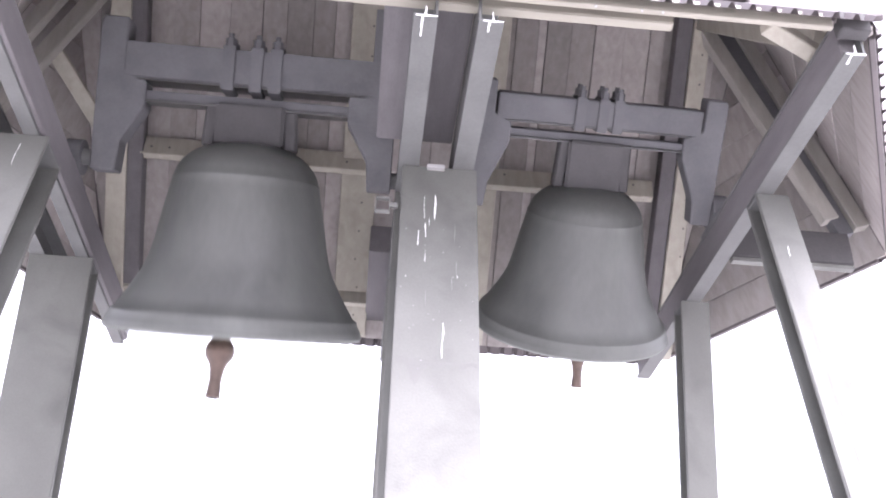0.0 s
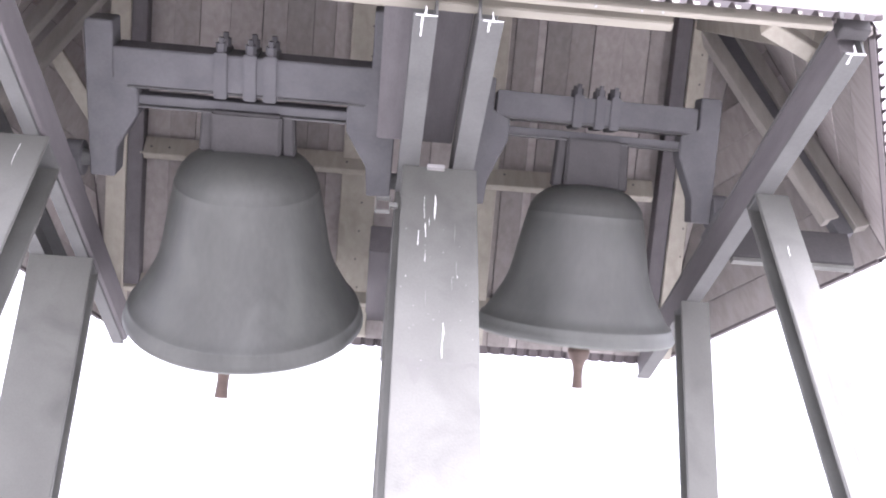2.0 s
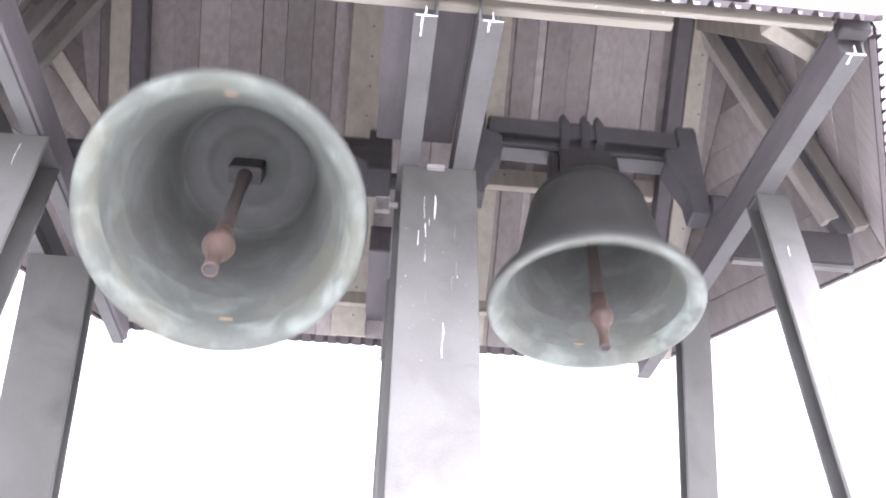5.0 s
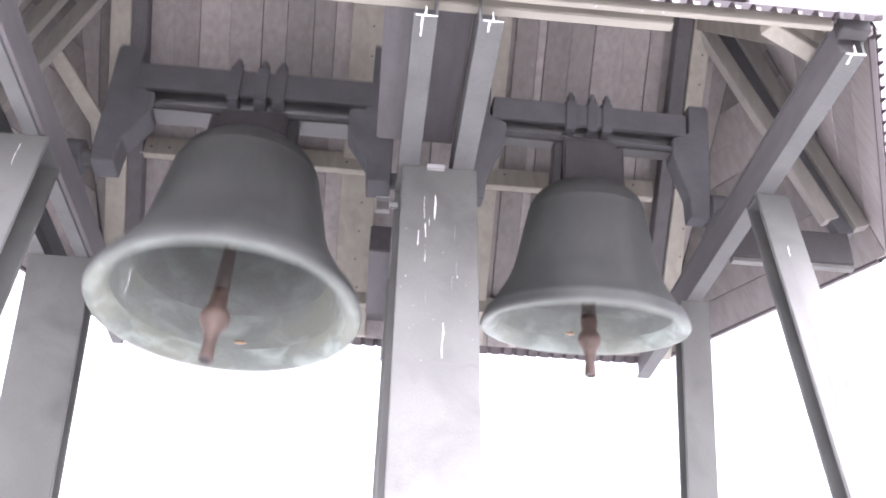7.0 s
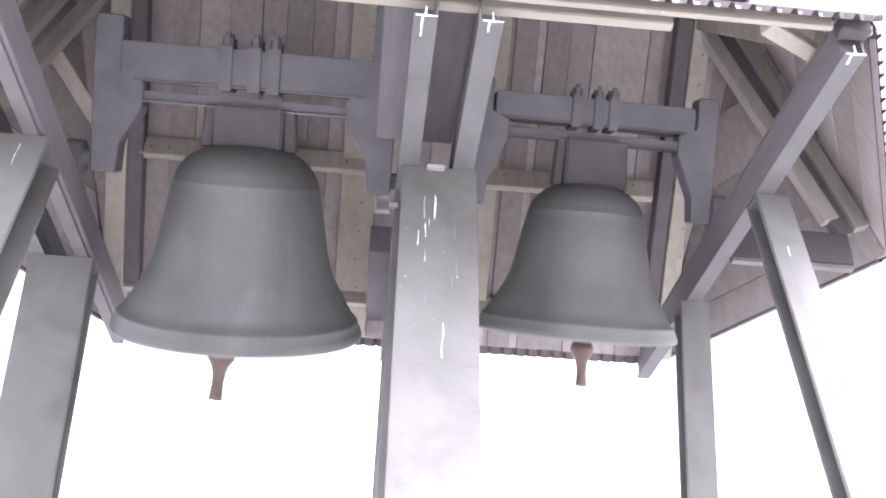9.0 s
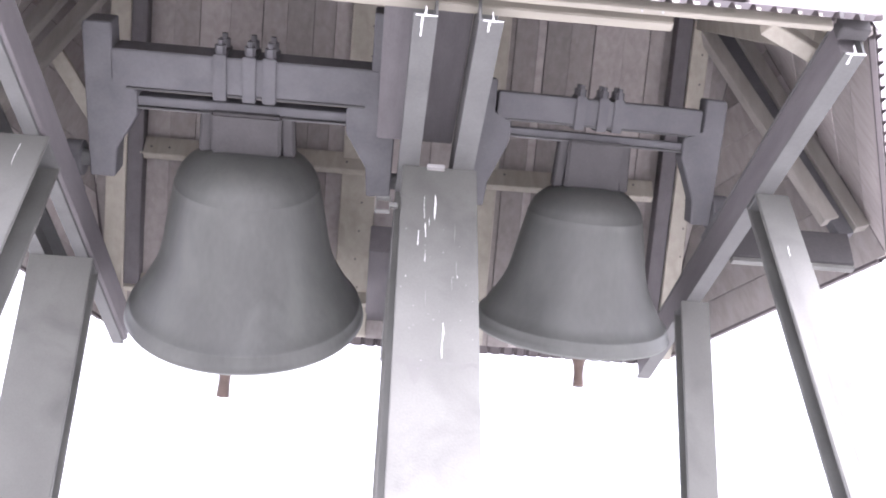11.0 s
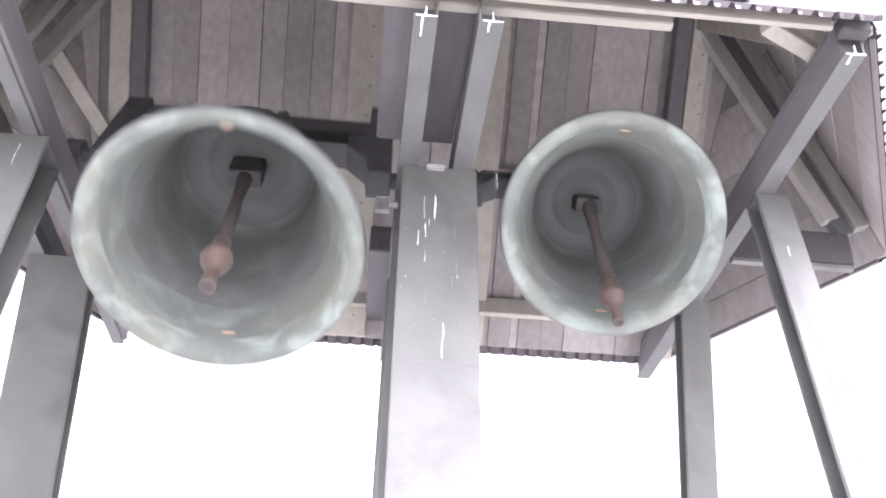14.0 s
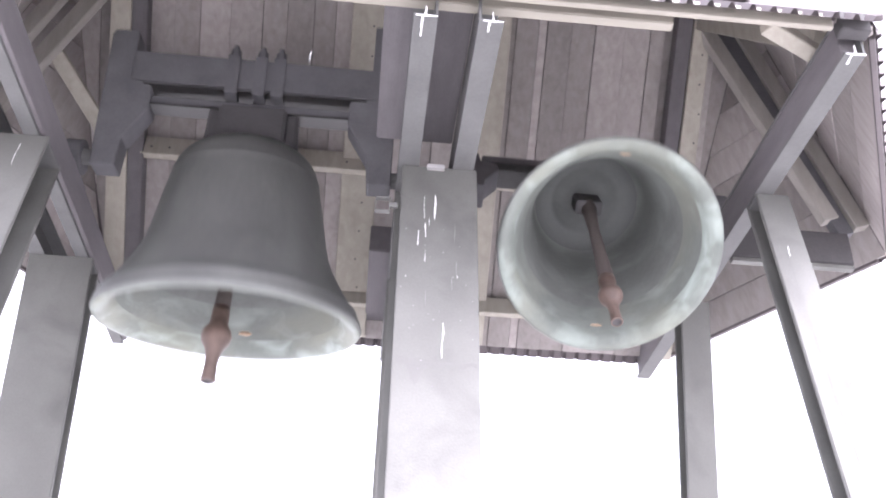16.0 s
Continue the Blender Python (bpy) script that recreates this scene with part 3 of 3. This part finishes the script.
def make_bell(label, pivot, radius, arm, reach_low, reach_high, clap, clap_drop, lift, tall_low, tall_high):
    """A swinging bell with its cranked yoke and its clapper; the origin is on the swing axis."""
    bell = thing("church_bell", pose(*pivot), label, "bell", "bells in the frame")
    R = radius
    bm = bmesh.new()
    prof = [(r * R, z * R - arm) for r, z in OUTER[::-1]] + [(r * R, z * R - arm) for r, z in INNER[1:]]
    # inner stretches step in colour from the lit lip to the shaded top
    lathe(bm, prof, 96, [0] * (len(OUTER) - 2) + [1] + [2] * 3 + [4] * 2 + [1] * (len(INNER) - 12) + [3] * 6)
    body = part("bell_body", bm, [BRONZE, VERDIGRIS, VERDIGRIS_LIT, BRONZE_SHADED, VERDIGRIS_HALF_LIT], bell, "bronze bell, dark outside and green inside")
    # strike marks on the inner lip
    for sgn in (-1, 1):
        bm = bmesh.new()
        bmesh.ops.create_uvsphere(bm, u_segments=16, v_segments=8, radius=1.0, matrix=Matrix.Translation((0.03 * R, sgn * 0.818 * R, 0.185 * R - arm)) @ Matrix.Rotation(-sgn * 0.45, 4, "X") @ Matrix.Diagonal((0.058 * R, 0.012 * R, 0.026 * R, 1)))
        part("strike_mark", bm, COPPER, body, "bright worn strike mark", True)
    top = 1.505 * R - arm
    # the crown with its loops, darker than the bell, up to the headstock
    bm = bmesh.new()
    box(bm, -0.27 * R, 0.27 * R, -0.15 * R, 0.15 * R, top - 0.02, 0.50 * R + lift * R, 0.02 * R)
    part("crown", bm, NEAR_BLACK, body, "near-black bronze crown")
    for x in (-0.31 * R, 0.31 * R):
        bm = bmesh.new()
        bar(bm, (x * 1.04, 0, top - 0.045 * R), (x * 0.97, 0, 0.50 * R + lift * R), (0, 1, 0), (1, 0, 0), 0.16 * R, 0.11 * R, 0.02 * R)
        part("crown_loop", bm, NEAR_BLACK, body)
    # the headstock: a deep upper girder and a slimmer lower one, both with pale undersides
    g = lift * R
    yoke = part("yoke", box(bmesh.new(), -1.0 * R, 1.0 * R, -0.13 * R, 0.13 * R, 0.645 * R + g, 0.93 * R + 0.75 * g, 0.006), YOKE, bell, "grey steel cranked yoke over the bell")
    part("flange", box(bmesh.new(), -0.9 * R, 0.9 * R, -0.135 * R, 0.135 * R, 0.627 * R + g, 0.642 * R + g, 0.003), FLANGE, yoke, "pale grey flange")
    part("girder", box(bmesh.new(), -0.9 * R, 0.9 * R, -0.07 * R, 0.07 * R, 0.487 * R + g, 0.560 * R + g, 0.004), YOKE, yoke)
    part("flange", box(bmesh.new(), -0.86 * R, 0.86 * R, -0.10 * R, 0.10 * R, 0.467 * R + g, 0.484 * R + g, 0.003), FLANGE, yoke, "pale grey flange")
    for sgn, x1, tall in ((-1, reach_low, tall_low), (1, reach_high, tall_high)):
        bm = bmesh.new()
        xo = abs(x1) + 0.03
        sec = [(xo - 0.21 * R, tall * R), (xo - 0.02 * R, tall * R), (xo, (tall - 0.04) * R), (xo, -0.10 * R), (xo - 0.19 * R, -0.10 * R), (xo - 0.21 * R, 0.14 * R), (xo - 0.38 * R, 0.42 * R + g), (xo - 0.38 * R, 0.62 * R + g), (xo - 0.21 * R, 0.70 * R + g)]
        lo = [bm.verts.new((sgn * x, -0.12 * R, z)) for x, z in sec]
        hi = [bm.verts.new((sgn * x, 0.12 * R, z)) for x, z in sec]
        bm.faces.new(lo)
        bm.faces.new(hi[::-1])
        for i in range(len(sec)):
            j = (i + 1) % len(sec)
            bm.faces.new((lo[i], lo[j], hi[j], hi[i]))
        bmesh.ops.recalc_face_normals(bm, faces=bm.faces[:])
        bmesh.ops.bevel(bm, geom=bm.edges[:], offset=0.006, segments=1, affect="EDGES")
        part("arm", bm, YOKE, yoke)
        bm = bmesh.new()
        rod(bm, (x1 - 0.05 * sgn, 0, 0), (x1 + 0.10 * sgn, 0, 0), 0.04, segments=20)
        part("axle", bm, STEEL_DARK, yoke)
    # clamps with nuts over the yoke
    for x in (-0.20 * R, 0.02 * R, 0.17 * R):
        bm = bmesh.new()
        box(bm, x - 0.05 * R, x + 0.05 * R, -0.155 * R, 0.155 * R, 0.60 * R + g, 0.955 * R + 0.75 * g, 0.004)
        for y in (-0.1 * R, 0.1 * R):
            rod(bm, (x, y, 0.95 * R + 0.75 * g), (x, y, 1.02 * R + 0.75 * g), 0.042 * R, segments=6)
            rod(bm, (x, y, 1.02 * R + 0.75 * g), (x, y, 1.06 * R + 0.75 * g), 0.022 * R, segments=8)
        part("clamp", bm, YOKE, yoke)
    # the clapper hangs below the swing axis
    part("clapper_hanger", box(bmesh.new(), -0.13 * R, 0.13 * R, -0.07 * R, 0.07 * R, -clap_drop - 0.05 * R, 1.41 * R - arm, 0.006), NEAR_BLACK, body, "near-black clapper hanger")
    clapper = new("clapper")
    clapper.parent = bell
    clapper.empty_display_size = 0.1
    ball_z, r = -clap - 0.03 * R, 0.066 * R / 0.6
    # forged shaft; its colour also carries the shade inside the bell
    bm = bmesh.new()
    prof = [(0.0, 0.04), (0.035, 0.04), (0.04, 0.0), (0.032, -0.08), (0.026, -0.3 * clap), (0.030, -0.6 * clap), (0.036, ball_z + 2.2 * r), (0.034, ball_z + 1.2 * r), (0.0, ball_z + 1.2 * r)]
    lathe(bm, prof, 28)
    part("shaft", bm, IRON_SHADED, clapper, "forged iron shaft, darkened for the shade inside the bell")
    bm = bmesh.new()
    prof = [(0.0, ball_z + 2.25 * r), (0.037, ball_z + 2.2 * r), (0.039, ball_z + 1.6 * r), (0.62 * r, ball_z + 0.85 * r), (0.92 * r, ball_z + 0.4 * r), (r, ball_z), (0.92 * r, ball_z - 0.4 * r), (0.62 * r, ball_z - 0.85 * r), (0.48 * r, ball_z - 1.3 * r), (0.41 * r, ball_z - 2.0 * r), (0.47 * r, ball_z - 3.0 * r), (0.50 * r, ball_z - 3.15 * r), (0.46 * r, ball_z - 3.2 * r), (0.36 * r, ball_z - 3.2 * r), (0.34 * r, ball_z - 3.1 * r), (0.0, ball_z - 3.08 * r)]
    lathe(bm, prof, 28, [0] * 13 + [1] * 2)
    part("ball", bm, [RUST, NEAR_BLACK], clapper, "rusty iron ball with a tail")
    return bell, clapper


PIV_L, PIV_R = (-0.643, 3.89, 4.397), (1.018, 3.905, 4.367)
bell_l, clap_l = make_bell("large bronze church bell on a cranked steel yoke", PIV_L, 0.605, 0.790, -0.70, 0.66, 0.80, 0.08, 0.0, 1.12, 1.36)
bell_r, clap_r = make_bell("smaller bronze church bell on a cranked steel yoke", PIV_R, 0.4946, 0.650, -0.58, 0.58, 0.66, 0.06, 0.13, 1.14, 1.14)

# bearings on the beams
for x, z in ((0.113, PIV_L[2]), (0.346, PIV_R[2]), (1.669, PIV_R[2]), (-1.459, PIV_L[2])):
    b = thing("bearing_block", pose(x, 3.895, 0), "dark cast pillow block on a steel beam", "bearing", "bearings under the yokes")
    part("foot", box(bmesh.new(), -0.04, 0.04, -0.13, 0.13, BEAM_Z1, BEAM_Z1 + 0.025, 0.004), YOKE, b)
    bm = bmesh.new()
    rod(bm, (-0.038, 0, z), (0.038, 0, z), 0.085, segments=28)
    part("housing", bm, YOKE, b)

# ---- falling water drops ----
DROPS = []
for x, y, z_seen, t_seen in ((-0.669, 2.40, 2.857, 7.0), (-0.259, 2.40, 3.76, 16.0), (-0.397, 2.40, 2.956, 6.6), (-0.558, 2.40, 3.63, 2.2), (-0.931, 2.40, 3.098, 11.6), (0.943, 2.40, 3.745, 12.5), (0.350, 2.40, 2.90, 14.1), (0.868, 2.40, 3.166, 15.3), (0.703, 2.40, 3.068, 8.0)):
    bm = bmesh.new()
    bmesh.ops.create_uvsphere(bm, u_segments=12, v_segments=8, radius=0.0045)
    ob = new("water_drop", finish("water_drop", bm, WATER, True))
    ob.location = (x, y, 4.145)
    tagged(ob, "clear water drop falling from the front eaves", "water drop", "drops from the eaves")
    DROPS.append((ob, x, y, t_seen - math.sqrt((4.145 - z_seen) / 4.905)))


# ---- deck boards, one by one ----
def board(low, s, lift):
    """One board from its four lower corners (u, v) on a slope."""
    bm = bmesh.new()
    hexa(bm, [s.at(u, v, lift) for u, v in low], [s.at(u, v, lift + 0.018) for u, v in low])
    bmesh.ops.recalc_face_normals(bm, faces=bm.faces[:])
    part("board", bm, WOOD_DECK, roof)


rng = random.Random(4)
for k, s in enumerate(slopes):
    if k in (0, 3):  # the long slopes: boards from eave to ridge
        start, end = min(0.0, s.u0), max(s.len, s.u1)
        u, count = start, 0
        # widths of the boards over the smaller bell, from its far rafter inwards
        known = collections.deque((0.086, 0.147, 0.171, 0.137, 0.140, 0.048, 0.130, 0.081, 0.065) if k == 3 else ())
        while u < end - 0.02:
            if known and u >= XR - 1.561:
                w = known.popleft()
            else:
                w = min(rng.choice((0.12, 0.14, 0.17, 0.15)) * rng.uniform(0.93, 1.07), end - u)
                if known and u + w > XR - 1.561:
                    w = XR - 1.560 - u
            a, b, count = u + 0.0015, u + w - 0.0015, count + 1
            va, vb = max(0.03, s.reach(a)), max(0.03, s.reach(b))
            board([(a, min(s.low(a), va - 0.03)), (b, min(s.low(b), vb - 0.03)), (b, vb), (a, va)], s, (0.009 if count % 2 else 0.0) + rng.uniform(0, 0.002))
            u += w
    else:  # the end slopes: boards along the eave
        v = 0.0
        while v < s.top - 0.03:
            w = min(rng.uniform(0.17, 0.25), s.top - v)
            a, b = v + 0.002, v + w - 0.002
            ua, ub = s.u0 * a / s.top, s.u0 * b / s.top
            wa, wb = s.len - (s.len - s.u1) * a / s.top, s.len - (s.len - s.u1) * b / s.top
            board([(ua, a), (wa, a), (max(wb, ub + 0.01), b), (ub, b)], s, rng.uniform(0, 0.006))
            v += w


# ---- swinging ----
def swing(t, amplitude, period, peak, bias):
    a = 2 * math.pi * (t - peak) / period
    return amplitude * math.cos(a) + bias


def early(t, bell):
    """The large bell runs a little ahead in its first swing."""
    return t + float(np.interp(t, (0.0, 0.25, 0.5, 1.0, 1.5), (0.0, 0.02, 0.034, 0.016, 0.0))) if bell == bell_l else t


# the clapper's angle to its bell over a whole swing: phase (0 at the forward peak), degrees
LAG_L = [(-0.25, 9), (-0.2, 6), (-0.16, 0), (-0.115, -8), (-0.07, -20), (-0.026, -27), (0.02, -29), (0.10, -28), (0.15, -27), (0.19, -21), (0.24, -13), (0.29, -3), (0.34, 3), (0.40, 14), (0.45, 24), (0.50, 28), (0.56, 28), (0.62, 22), (0.67, 15), (0.71, 12), (0.75, 9)]
LAG_R = [(-0.25, 8), (-0.2, 2), (-0.16, -6), (-0.114, -16), (-0.05, -27), (0.03, -31), (0.086, -28), (0.16, -25), (0.20, -25), (0.25, -20), (0.31, -8), (0.36, 4), (0.41, 15), (0.46, 25), (0.51, 29), (0.57, 27), (0.62, 20), (0.67, 13), (0.71, 9), (0.75, 8)]


def clap_angle(t, lag, period, peak):
    total = 0.0
    for k in range(-3, 4):  # a short average smooths the corners
        ph = ((t - peak) / period + k * 0.012 + 0.25) % 1.0 - 0.25
        total += float(np.interp(ph, [p for p, _ in lag], [a for _, a in lag]))
    return total / 7


def motions():
    times = [i * 0.1 for i in range(161)]
    for bell, clapper, piv, drop, amp, period, peak, bias, lag, tilt, mid_sway, sway in ((bell_l, clap_l, PIV_L, 0.08, 57.4, 2.2685, 0.755, -0.3, LAG_L, 0.0, -0.2, 2.6), (bell_r, clap_r, PIV_R, 0.06, 48.5, 2.150, 1.180, 0.0, LAG_R, 0.9, -1.5, 1.3)):
        walk(bell, [(t, pose(*piv, rx=-swing(early(t, bell), amp, period, peak, bias), ry=tilt)) for t in times])
        walk(clapper, [(t, pose(0, 0, -drop, rx=-clap_angle(early(t, bell), lag, period, peak), ry=mid_sway - sway * math.cos(2 * math.pi * (t - peak) / period) - 1.2 * math.sin(2 * math.pi * (t - peak) / period))) for t in times])
    for drop, x, y, t0 in DROPS:
        land = t0 + math.sqrt((4.145 - 0.005) / 4.905)
        rows = [(0.0, pose(x, y, 4.145)), (t0, pose(x, y, 4.145))]
        rows += [(t, pose(x, y, 4.145 - 4.905 * (t - t0) ** 2)) for t in (t0 + k / 15 for k in range(1, 20)) if t < min(land, 16.0)]
        if land < 16.0:
            rows += [(land, pose(x, y, 0.005)), (16.0, pose(x, y, 0.005))]
        walk(drop, rows)


motions()
